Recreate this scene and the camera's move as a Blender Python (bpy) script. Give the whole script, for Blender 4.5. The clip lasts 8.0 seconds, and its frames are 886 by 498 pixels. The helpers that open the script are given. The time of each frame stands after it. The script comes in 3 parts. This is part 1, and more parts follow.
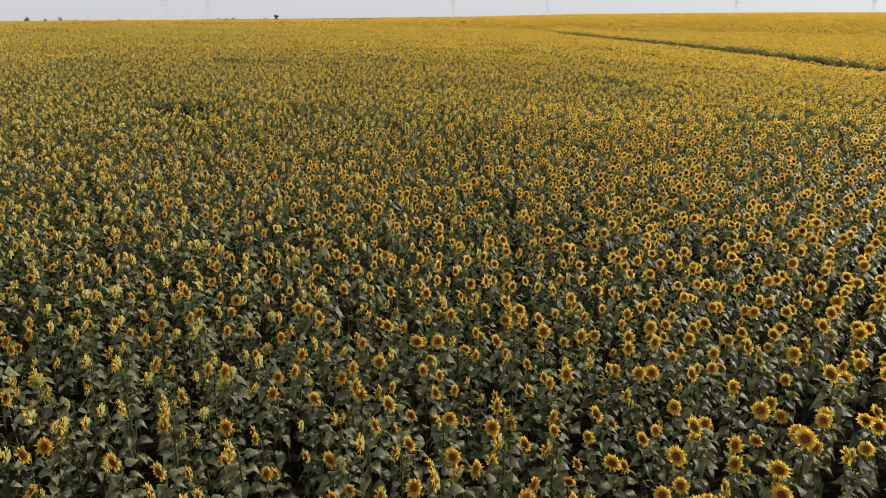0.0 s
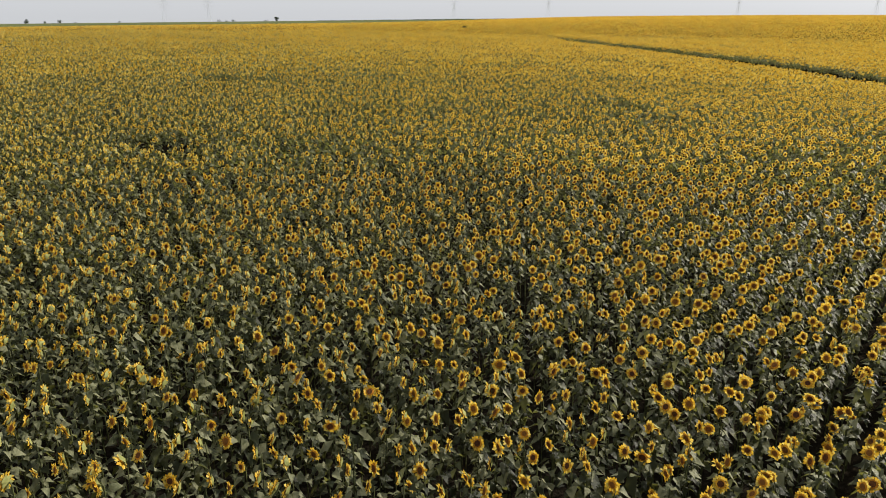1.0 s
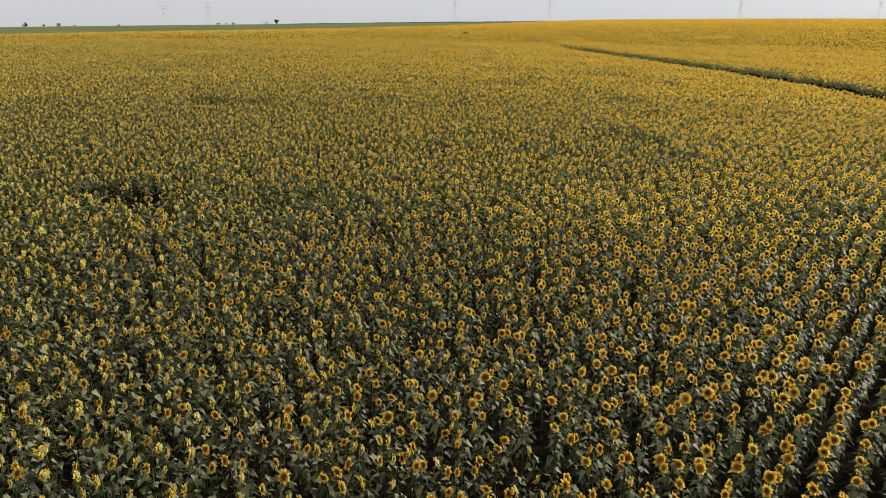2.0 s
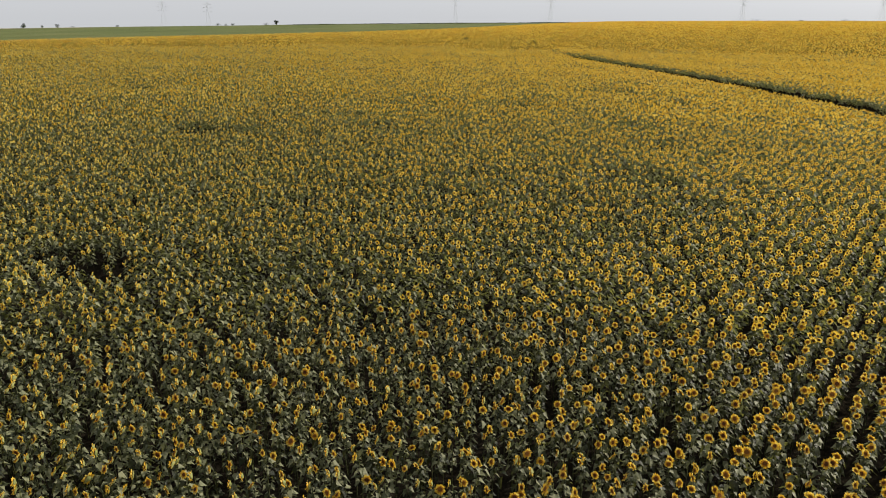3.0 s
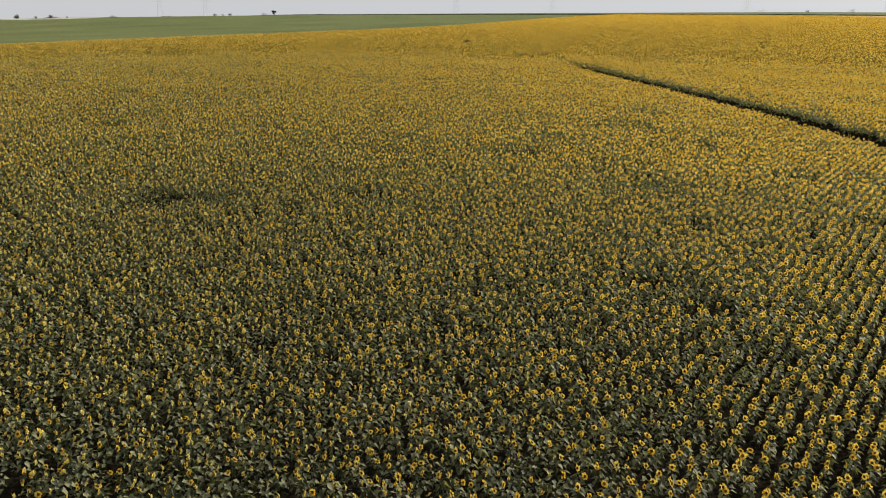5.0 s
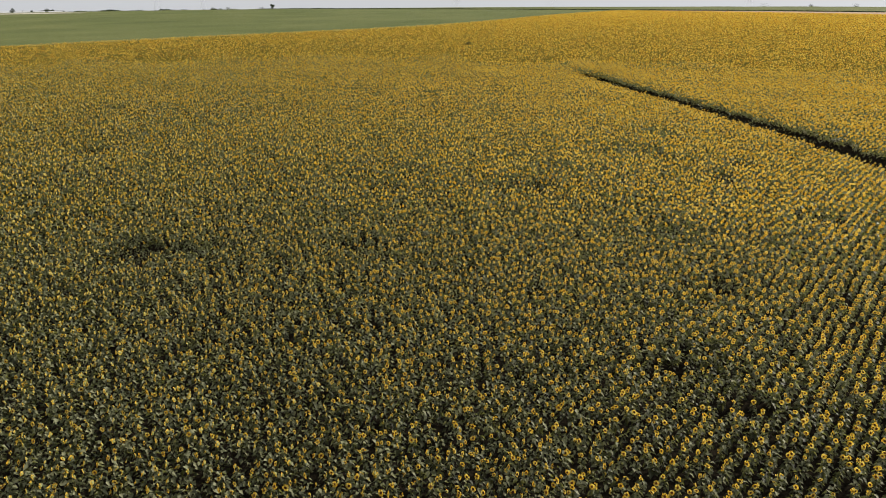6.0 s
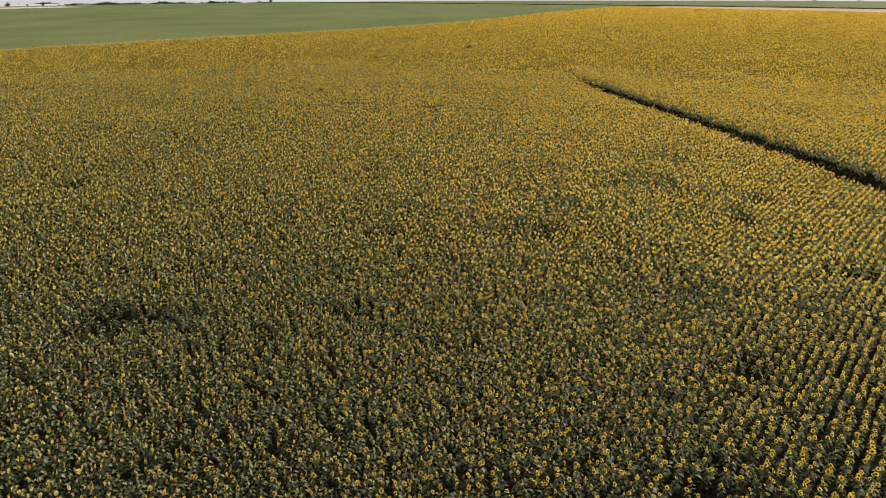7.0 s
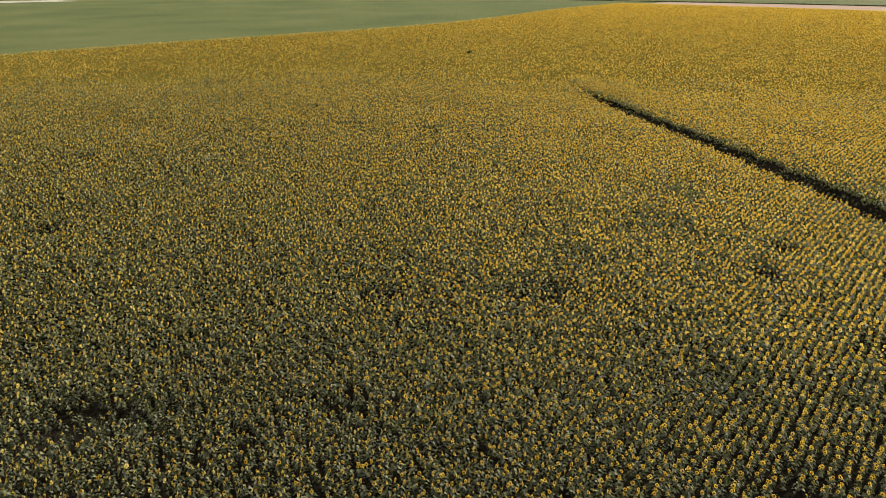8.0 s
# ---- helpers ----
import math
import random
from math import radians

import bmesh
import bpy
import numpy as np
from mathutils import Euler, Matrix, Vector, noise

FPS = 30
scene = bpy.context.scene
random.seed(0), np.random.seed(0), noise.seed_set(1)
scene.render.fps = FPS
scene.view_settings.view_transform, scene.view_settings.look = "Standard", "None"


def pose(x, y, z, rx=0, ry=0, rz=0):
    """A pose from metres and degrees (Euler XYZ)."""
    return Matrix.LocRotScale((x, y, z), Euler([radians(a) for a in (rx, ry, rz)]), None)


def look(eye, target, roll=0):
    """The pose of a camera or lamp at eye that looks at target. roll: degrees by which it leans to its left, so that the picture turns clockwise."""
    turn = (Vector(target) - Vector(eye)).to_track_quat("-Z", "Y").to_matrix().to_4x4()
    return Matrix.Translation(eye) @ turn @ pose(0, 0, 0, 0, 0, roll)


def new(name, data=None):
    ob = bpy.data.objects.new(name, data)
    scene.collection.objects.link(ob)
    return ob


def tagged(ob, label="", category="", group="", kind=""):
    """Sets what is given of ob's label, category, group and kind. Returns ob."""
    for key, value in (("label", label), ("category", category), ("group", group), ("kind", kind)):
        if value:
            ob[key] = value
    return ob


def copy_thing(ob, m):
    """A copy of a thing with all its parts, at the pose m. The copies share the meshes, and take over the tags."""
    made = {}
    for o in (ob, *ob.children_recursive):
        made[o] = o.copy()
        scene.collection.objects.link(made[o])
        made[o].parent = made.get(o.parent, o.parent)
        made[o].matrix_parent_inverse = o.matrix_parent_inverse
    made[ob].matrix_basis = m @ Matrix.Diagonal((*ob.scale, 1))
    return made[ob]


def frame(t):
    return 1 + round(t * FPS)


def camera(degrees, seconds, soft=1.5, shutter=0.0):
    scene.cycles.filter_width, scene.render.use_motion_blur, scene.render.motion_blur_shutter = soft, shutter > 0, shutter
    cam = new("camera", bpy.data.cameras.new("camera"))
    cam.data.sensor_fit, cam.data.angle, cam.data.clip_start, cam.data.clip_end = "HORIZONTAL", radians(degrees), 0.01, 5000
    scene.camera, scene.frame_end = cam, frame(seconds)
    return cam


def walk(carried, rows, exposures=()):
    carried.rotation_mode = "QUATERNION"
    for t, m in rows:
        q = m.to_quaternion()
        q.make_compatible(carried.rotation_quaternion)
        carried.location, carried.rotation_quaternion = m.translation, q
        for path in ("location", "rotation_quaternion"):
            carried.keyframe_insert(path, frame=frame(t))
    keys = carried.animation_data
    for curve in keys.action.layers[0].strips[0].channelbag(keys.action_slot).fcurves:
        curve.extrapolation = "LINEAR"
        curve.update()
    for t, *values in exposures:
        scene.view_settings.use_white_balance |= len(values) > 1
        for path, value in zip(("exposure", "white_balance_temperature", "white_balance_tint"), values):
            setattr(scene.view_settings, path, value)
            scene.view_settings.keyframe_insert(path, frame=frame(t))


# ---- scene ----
# ---- camera and its flight ----
cam = camera(63.4, 8.0, soft=1.0)
FLIGHT = [
    (0.0, 0.000, 0.000, 7.552, 72.068, 0.000, 0.000),
    (0.5, 0.016, 2.015, 8.188, 72.105, 0.040, 0.038),
    (1.0, 0.037, 4.167, 8.890, 72.105, 0.074, 0.073),
    (1.5, 0.062, 6.427, 9.664, 72.150, 0.103, 0.104),
    (1.7, 0.072, 7.355, 9.995, 72.172, 0.113, 0.115),
    (2.8, 0.128, 12.642, 12.042, 72.158, 0.153, 0.167),
    (3.0, 0.136, 13.629, 12.458, 72.091, 0.157, 0.174),
    (3.5, 0.154, 16.128, 13.558, 71.882, 0.165, 0.190),
    (4.0, 0.165, 18.667, 14.746, 71.634, 0.166, 0.203),
    (4.5, 0.166, 21.253, 16.025, 71.370, 0.163, 0.211),
    (4.7, 0.164, 22.302, 16.562, 71.250, 0.160, 0.214),
    (5.8, 0.111, 28.279, 19.777, 70.450, 0.128, 0.216),
    (6.0, 0.093, 29.414, 20.410, 70.370, 0.119, 0.215),
    (6.5, 0.036, 32.343, 22.054, 70.064, 0.094, 0.209),
    (7.0, -0.041, 35.427, 23.788, 69.678, 0.063, 0.199),
    (7.5, -0.140, 38.706, 25.609, 69.310, 0.027, 0.185),
    (8.0, -0.263, 42.225, 27.516, 68.945, -0.015, 0.168),
]
walk(cam, [(t, pose(x, y, z, rx, ry, rz)) for t, x, y, z, rx, ry, rz in FLIGHT],
     exposures=((0.0, 0.68), (3.0, 0.60), (5.0, 0.60), (8.0, 0.73)))

# ---- sky and sun: a hazy white sky with a soft sun ahead to the right ----
SUN_AZ, SUN_EL = 64.0, 31.0
world = bpy.data.worlds.new("sky")
scene.world = world
world.use_nodes = True
wn, wl = world.node_tree.nodes, world.node_tree.links
wn.clear()
sky = wn.new("ShaderNodeTexSky")
sky.sky_type = "NISHITA"
sky.sun_disc = False
sky.sun_elevation = radians(SUN_EL)
sky.sun_rotation = radians(SUN_AZ)
sky.air_density, sky.dust_density, sky.ozone_density = 1.0, 1.5, 1.0
haze = wn.new("ShaderNodeHueSaturation")
haze.inputs["Saturation"].default_value = 0.12
haze.inputs["Value"].default_value = 1.0
back = wn.new("ShaderNodeBackground")
back.inputs["Strength"].default_value = 0.098
out = wn.new("ShaderNodeOutputWorld")
wl.new(sky.outputs[0], haze.inputs["Color"])
veil = wn.new("ShaderNodeMix")
veil.data_type = "RGBA"
veil.inputs["Factor"].default_value = 0.85
veil.inputs[7].default_value = (4.3, 4.4, 4.6, 1)
wl.new(haze.outputs[0], veil.inputs[6])
wl.new(veil.outputs[2], back.inputs["Color"])
wl.new(back.outputs[0], out.inputs["Surface"])

lamp = bpy.data.lights.new("sun", "SUN")
lamp.energy, lamp.angle, lamp.color = 5.0, radians(2.0), (1.0, 0.92, 0.80)
sun = new("sun", lamp)
sun_dir = Vector((math.sin(radians(SUN_AZ)) * math.cos(radians(SUN_EL)),
                  math.cos(radians(SUN_AZ)) * math.cos(radians(SUN_EL)), math.sin(radians(SUN_EL))))
sun.matrix_world = look(sun_dir * 100, (0, 0, 0))


# ---- materials ----
def shader(name, tones, scale=20.0, rough=0.6, spec=0.3, through_light=0.0, through_tone=None,
           spread=0.25, bump=0.0, bump_scale=60.0, big=0.0, big_scale=0.05, coords="Object"):
    """A material of two to four tones mixed by noise, varied from piece to piece."""
    m = bpy.data.materials.new(name)
    m.use_nodes = True
    n, l = m.node_tree.nodes, m.node_tree.links
    n.clear()
    res = n.new("ShaderNodeOutputMaterial")
    bsdf = n.new("ShaderNodeBsdfPrincipled")
    bsdf.inputs["Roughness"].default_value = rough
    bsdf.inputs["Specular IOR Level"].default_value = spec
    tc = n.new("ShaderNodeTexCoord")
    tex = n.new("ShaderNodeTexNoise")
    tex.inputs["Scale"].default_value = scale
    tex.inputs["Detail"].default_value = 4.0
    l.new(tc.outputs[coords], tex.inputs["Vector"])
    fac = tex.outputs["Fac"]
    if big:
        tex2 = n.new("ShaderNodeTexNoise")
        tex2.inputs["Scale"].default_value = big_scale
        tex2.inputs["Detail"].default_value = 5.0
        l.new(tc.outputs[coords], tex2.inputs["Vector"])
        mixf = n.new("ShaderNodeMix")
        mixf.inputs["Factor"].default_value = big
        l.new(fac, mixf.inputs[2])
        l.new(tex2.outputs["Fac"], mixf.inputs[3])
        fac = mixf.outputs[0]
    if spread:
        geo = n.new("ShaderNodeNewGeometry")
        wob = n.new("ShaderNodeMath")
        wob.operation = "MULTIPLY_ADD"
        l.new(geo.outputs["Random Per Island"], wob.inputs[0])
        wob.inputs[1].default_value = 1.6 * spread
        wob.inputs[2].default_value = -0.8 * spread
        add2 = n.new("ShaderNodeMath")
        add2.operation = "ADD"
        l.new(fac, add2.inputs[0])
        l.new(wob.outputs[0], add2.inputs[1])
        fac = add2.outputs[0]
    ramp = n.new("ShaderNodeValToRGB")
    els = ramp.color_ramp.elements
    lo, hi = 0.3, 0.7
    els[0].position, els[1].position = lo, hi
    els[0].color, els[1].color = (*tones[0], 1), (*tones[-1], 1)
    for i, c in enumerate(tones[1:-1]):
        e = els.new(lo + (hi - lo) * (i + 1) / (len(tones) - 1))
        e.color = (*c, 1)
    l.new(fac, ramp.inputs["Fac"])
    l.new(ramp.outputs["Color"], bsdf.inputs["Base Color"])
    if bump:
        tb = n.new("ShaderNodeTexNoise")
        tb.inputs["Scale"].default_value = bump_scale
        tb.inputs["Detail"].default_value = 6.0
        l.new(tc.outputs[coords], tb.inputs["Vector"])
        bp = n.new("ShaderNodeBump")
        bp.inputs["Strength"].default_value = bump
        bp.inputs["Distance"].default_value = 1.0 / bump_scale
        l.new(tb.outputs["Fac"], bp.inputs["Height"])
        l.new(bp.outputs["Normal"], bsdf.inputs["Normal"])
    last = bsdf.outputs[0]
    if through_light:
        tr = n.new("ShaderNodeBsdfTranslucent")
        if through_tone:
            tr.inputs["Color"].default_value = (*through_tone, 1)
        else:
            l.new(ramp.outputs["Color"], tr.inputs["Color"])
        mx = n.new("ShaderNodeMixShader")
        mx.inputs["Fac"].default_value = through_light
        l.new(last, mx.inputs[1])
        l.new(tr.outputs[0], mx.inputs[2])
        last = mx.outputs[0]
    l.new(last, res.inputs["Surface"])
    return m


PETAL = shader("petal_yellow", [(0.49, 0.285, 0.020), (0.60, 0.394, 0.036), (0.65, 0.495, 0.11)], 14, 0.6, 0.15,
               through_light=0.47, spread=0.3)
FLORET = shader("floret_orange", [(0.30, 0.115, 0.012), (0.42, 0.19, 0.018), (0.50, 0.27, 0.025)], 40, 0.8, 0.1,
                through_light=0.25, bump=0.4, bump_scale=120, spread=0.25)
DISC = shader("seed_disc_brown", [(0.045, 0.017, 0.008), (0.095, 0.036, 0.012), (0.17, 0.070, 0.016)], 60, 0.85, 0.1,
              bump=0.6, bump_scale=120, spread=0.3)
LEAF = shader("leaf_green", [(0.009, 0.013, 0.006), (0.058, 0.066, 0.033), (0.185, 0.190, 0.110)], 9, 0.44, 0.15,
              through_light=0.33, through_tone=(0.20, 0.205, 0.045), spread=0.45, bump=0.5, bump_scale=28)
BRACT = shader("bract_green", [(0.15, 0.165, 0.05), (0.27, 0.275, 0.10)], 20, 0.6, 0.15, through_light=0.25, spread=0.3)
STEM = shader("stem_green", [(0.035, 0.042, 0.014), (0.065, 0.072, 0.025)], 12, 0.6, 0.25, spread=0.3)
# dark soil taken down to near black; shade between the plants is in its tones
SOIL = shader("shaded_crop_soil", [(0.008, 0.007, 0.005), (0.017, 0.014, 0.010)], 1.5, 1.0, 0.0, spread=0,
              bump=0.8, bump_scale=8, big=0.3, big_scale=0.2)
CROP = [LEAF, STEM, BRACT, DISC, PETAL, FLORET]
M_LEAF, M_STEM, M_BRACT, M_DISC, M_PETAL, M_FLORET = range(6)


# ---- lie of the land ----
SWELLS = [(-72, 72, 72, -1.74), (0, 42, 36, -0.15), (0, 90, 54, 1.81), (54, 84, 54, -1.24), (-108, 180, 96, 2.78),
          (0, 168, 84, -0.09), (72, 180, 84, -2.56), (144, 276, 132, 1.48), (0, 288, 120, 0.36), (-108, 300, 132, -0.1),
          (96, 480, 168, 0.2), (300, 420, 204, 3.22), (-300, 600, 300, 2.52), (0, 720, 300, 2.33), (300, 720, 300, 3.79), (380, 480, 130, 1.2), (520, 850, 150, 2.3),
          (57, 88, 16, -0.55)]
ROW_AZ = radians(40.0)
RS, RC = math.sin(ROW_AZ), math.cos(ROW_AZ)


def track_mid(y):
    return 55.6 - 0.225 * (y - 92) + 0.8 * np.sin(y * 0.06)


def land(x, y):
    """Height of the ground: gentle swells, a bank beyond the worn gap, falling away past the skyline."""
    x, y = np.asarray(x, float), np.asarray(y, float)
    u = (x - track_mid(y)) * 0.975
    step = 1 / (1 + np.exp(np.clip(-u / 0.7, -40, 40)))
    z = (0.42 * step * np.exp(-np.maximum(u, 0) / 45) - 0.26 * (1 - step) * np.exp(np.minimum(u, 0) / 9)) * np.exp(-((y - 130) / 70) ** 2)
    for a, b, r, h in SWELLS:
        z = z + h * np.exp(-((x - a) ** 2 + (y - b) ** 2) / (2 * r * r))
    far = np.maximum(np.hypot(x, y) - 860, 0)
    return z - 0.036 * far * far / (far + 120)


def along(x, y):
    return x * RS + y * RC


def across(x, y):
    return x * RC - y * RS


def left_edge(s):
    return -257 + 18 * np.exp(-((s - 290) / 90.0) ** 2)


def far_edge(q):
    return 485 - 0.12 * (q + 258)


def in_field(x, y):
    s, q = along(x, y), across(x, y)
    return (q > left_edge(s)) & (s < far_edge(q)) & (s > -70) & (q < 330)


def track_gap(x, y):
    """Distance from the middle of the worn gap that runs through the field."""
    d = np.abs(x - track_mid(y)) * 0.975
    return np.where(y > 190, d + (y - 190) * 0.13, d)


# thin places in the crop: x, y, half length, half breadth, strength
THIN = [(-15.9, 43.8, 2.2, 1.2, 0.86), (-14.1, 42.3, 1.6, 0.9, 0.88), (-17.7, 45.0, 1.6, 1.0, 0.75), (13.8, 58.6, 1.4, 0.9, 0.85),
        (11.6, 62.0, 1.6, 0.8, 0.8), (-22.2, 79.0, 2.6, 1.1, 0.6), (-6.6, 79.8, 1.8, 1.0, 0.6), (-39.9, 110.2, 1.8, 1.4, 0.7),
        (-6.4, 96.1, 1.1, 0.9, 0.8), (-4.8, 95.7, 0.9, 0.8, 0.8), (33.3, 109.0, 1.5, 1.7, 0.85), (28.9, 102.1, 1.2, 2.0, 0.7), (32.3, 88.9, 3.0, 2.2, 0.4),
        (8.0, 97.0, 3.0, 2.4, 0.35), (18.0, 72.5, 1.2, 0.9, 0.7), (-8.6, 54.2, 1.0, 0.7, 0.7), (1.5, 21.5, 1.2, 0.8, 0.4),
        (-16.0, 160.9, 3.0, 1.6, 0.5), (-2.4, 158.9, 2.4, 1.3, 0.6), (-48.8, 137.8, 1.6, 1.2, 0.6), (31.5, 74.0, 3.0, 1.2, 0.45), (-22.6, 76.8, 2.2, 1.4, 0.5), (141, 460, 6.0, 2.5, 0.95)]


# places where fewer plants flower: x, y, half length, half breadth, strength
LEAFY = [(25.9, 46.5, 2.0, 1.3, 0.75), (22.0, 42.3, 1.7, 1.3, 0.75), (17.3, 40.4, 2.0, 1.4, 0.8), (19.9, 54.1, 2.2, 1.4, 0.45),
         (-2.6, 40.0, 3.2, 2.2, 0.4), (-7.4, 42.1, 3.0, 2.2, 0.4), (7.4, 48.1, 2.4, 2.4, 0.5), (2.8, 44.6, 2.6, 2.2, 0.4),
         (28.5, 80.1, 3.6, 2.6, 0.45), (39.6, 88.6, 4.2, 3.2, 0.5), (15.2, 52.7, 2.2, 1.6, 0.45), (22.6, 114.8, 5.0, 4.0, 0.5),
         (12.3, 103.9, 4.2, 3.2, 0.45), (19.5, 73.9, 2.6, 1.7, 0.45), (18.7, 83.2, 4.6, 2.6, 0.5), (7.6, 97.6, 4.2, 3.0, 0.28),
         (28.0, 126.0, 5.5, 4.2, 0.5), (27.8, 83.2, 2.6, 3.2, 0.5), (-19.1, 78.7, 4.0, 2.6, 0.45), (16.0, 29.5, 3.2, 2.6, 0.45), (12.5, 24.0, 3.4, 2.4, 0.5), (21.0, 35.5, 4.0, 2.8, 0.4)]


def thinness(x, y, places=THIN):
    t = 0 * x
    for a, b, rx, ry, k in places:
        t = np.maximum(t, k * np.exp(-(((x - a) / rx) ** 2 + ((y - b) / ry) ** 2) ** 1.5))
    return t


def waves(x, y, size, seed):
    """Smooth patchy variation between about -1 and 1."""
    r = np.random.RandomState(seed)
    v = 0 * x
    for k in range(9):
        a, w, p = r.uniform(0, 6.283), r.uniform(0.6, 1.7) / size, r.uniform(0, 6.283)
        v = v + np.sin((x * math.cos(a) + y * math.sin(a)) * w * 6.283 + p)
    return v / 4.5


# ---- ground: one sheet to the horizon ----
def mesh_from(name, verts, faces, mats, face_mats=None, smooth=False):
    """A mesh from arrays of vertices and of triangles or quads."""
    me = bpy.data.meshes.new(name)
    verts, faces = np.asarray(verts, np.float32), np.asarray(faces, np.int32)
    k = faces.shape[1]
    me.vertices.add(len(verts))
    me.vertices.foreach_set("co", verts.ravel())
    me.loops.add(faces.size)
    me.loops.foreach_set("vertex_index", faces.ravel())
    me.polygons.add(len(faces))
    me.polygons.foreach_set("loop_start", np.arange(0, faces.size, k, dtype=np.int32))
    if face_mats is not None:
        me.polygons.foreach_set("material_index", np.asarray(face_mats, np.int32))
    me.polygons.foreach_set("use_smooth", np.full(len(faces), smooth))
    for m in mats:
        me.materials.append(m)
    me.update(calc_edges=True)
    return me


def polar_sheet(name, radii, steps, mats, height, keep=None, centre=(0.0, 20.0)):
    r = np.asarray(radii)
    a = np.linspace(0, 2 * math.pi, steps, endpoint=False)
    rr, aa = np.meshgrid(r, a, indexing="ij")
    x, y = centre[0] + rr * np.sin(aa), centre[1] + rr * np.cos(aa)
    z = height(x, y)
    v = np.stack([x, y, z], -1).reshape(-1, 3)
    i, j = np.meshgrid(np.arange(len(r) - 1), np.arange(steps), indexing="ij")
    j2 = (j + 1) % steps
    f = np.stack([i * steps + j, (i + 1) * steps + j, (i + 1) * steps + j2, i * steps + j2], -1).reshape(-1, 4)[:, ::-1]
    if keep is not None:
        c = v[f].mean(1)
        f = f[keep(c[:, 0], c[:, 1])]
    return mesh_from(name, v, f, mats, smooth=True)


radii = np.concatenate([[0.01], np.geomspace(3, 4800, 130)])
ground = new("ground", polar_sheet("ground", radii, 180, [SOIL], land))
tagged(ground, "dark brown crop soil with canopy shade in its colour, running to the skyline", "ground", kind="structure")


# ---- sunflower pieces ----
def tube(points, radii_, sides):
    v, f = [], []
    for p, r in zip(points, radii_):
        for k in range(sides):
            a = 6.2832 * k / sides
            v.append((p[0] + r * math.cos(a), p[1] + r * math.sin(a), p[2]))
    for i in range(len(points) - 1):
        for k in range(sides):
            k2 = (k + 1) % sides
            a, b, c, d = i * sides + k, i * sides + k2, (i + 1) * sides + k2, (i + 1) * sides + k
            f += [(a, b, c), (a, c, d)]
    return v, f


def leaf_shape(rnd, length, detail):
    """A heart-shaped leaf along +x from the origin, folded at the rib, with curled sides and a drooping tip."""
    w = length * rnd.uniform(0.32, 0.44)
    droop = rnd.uniform(0.15, 0.95)
    fold = rnd.uniform(-0.15, 0.65)
    if detail == 2:
        st = [(0.0, 0.0), (0.14, 0.85), (0.38, 1.0), (0.72, 0.55), (1.0, 0.0)]
    elif detail == 1:
        st = [(0.0, 0.0), (0.3, 1.0), (1.0, 0.0)]
    v, f = [], []
    if detail == 0:
        v = [(0, 0, 0), (length * .42, w, fold * w), (length, 0, -droop * length), (length * .42, -w, fold * w)]
        return v, [(0, 2, 1), (0, 3, 2)]
    for u, ww in st:
        x, z = u * length, -droop * length * u * u + 0.10 * length * math.sin(u * 3.1)
        if ww == 0:
            v.append((x, 0, z))
        else:
            tw = rnd.uniform(-0.11, 0.11) * length
            v += [(x, w * ww, z + fold * w * ww + tw), (x, 0, z), (x, -w * ww, z + fold * w * ww - tw)]
    n = len(st)
    f += [(0, 2, 1), (0, 3, 2)]
    for i in range(n - 3):
        b = 1 + 3 * i
        f += [(b, b + 1, b + 4), (b, b + 4, b + 3), (b + 1, b + 2, b + 5), (b + 1, b + 5, b + 4)]
    b, e = 1 + 3 * (n - 3), len(v) - 1
    f += [(b, b + 1, e), (b + 1, b + 2, e)]
    return v, f


def ring(radius, z, sides, start=0.0):
    return [(radius * math.cos(start + 6.2832 * k / sides), radius * math.sin(start + 6.2832 * k / sides), z) for k in range(sides)]


def fan(sides):
    return [(0, 1 + k, 1 + (k + 1) % sides) for k in range(sides)]


def band(a, b, sides):
    return [t for k in range(sides) for t in ((a + k, b + k, b + (k + 1) % sides), (a + k, b + (k + 1) % sides, a + (k + 1) % sides))]


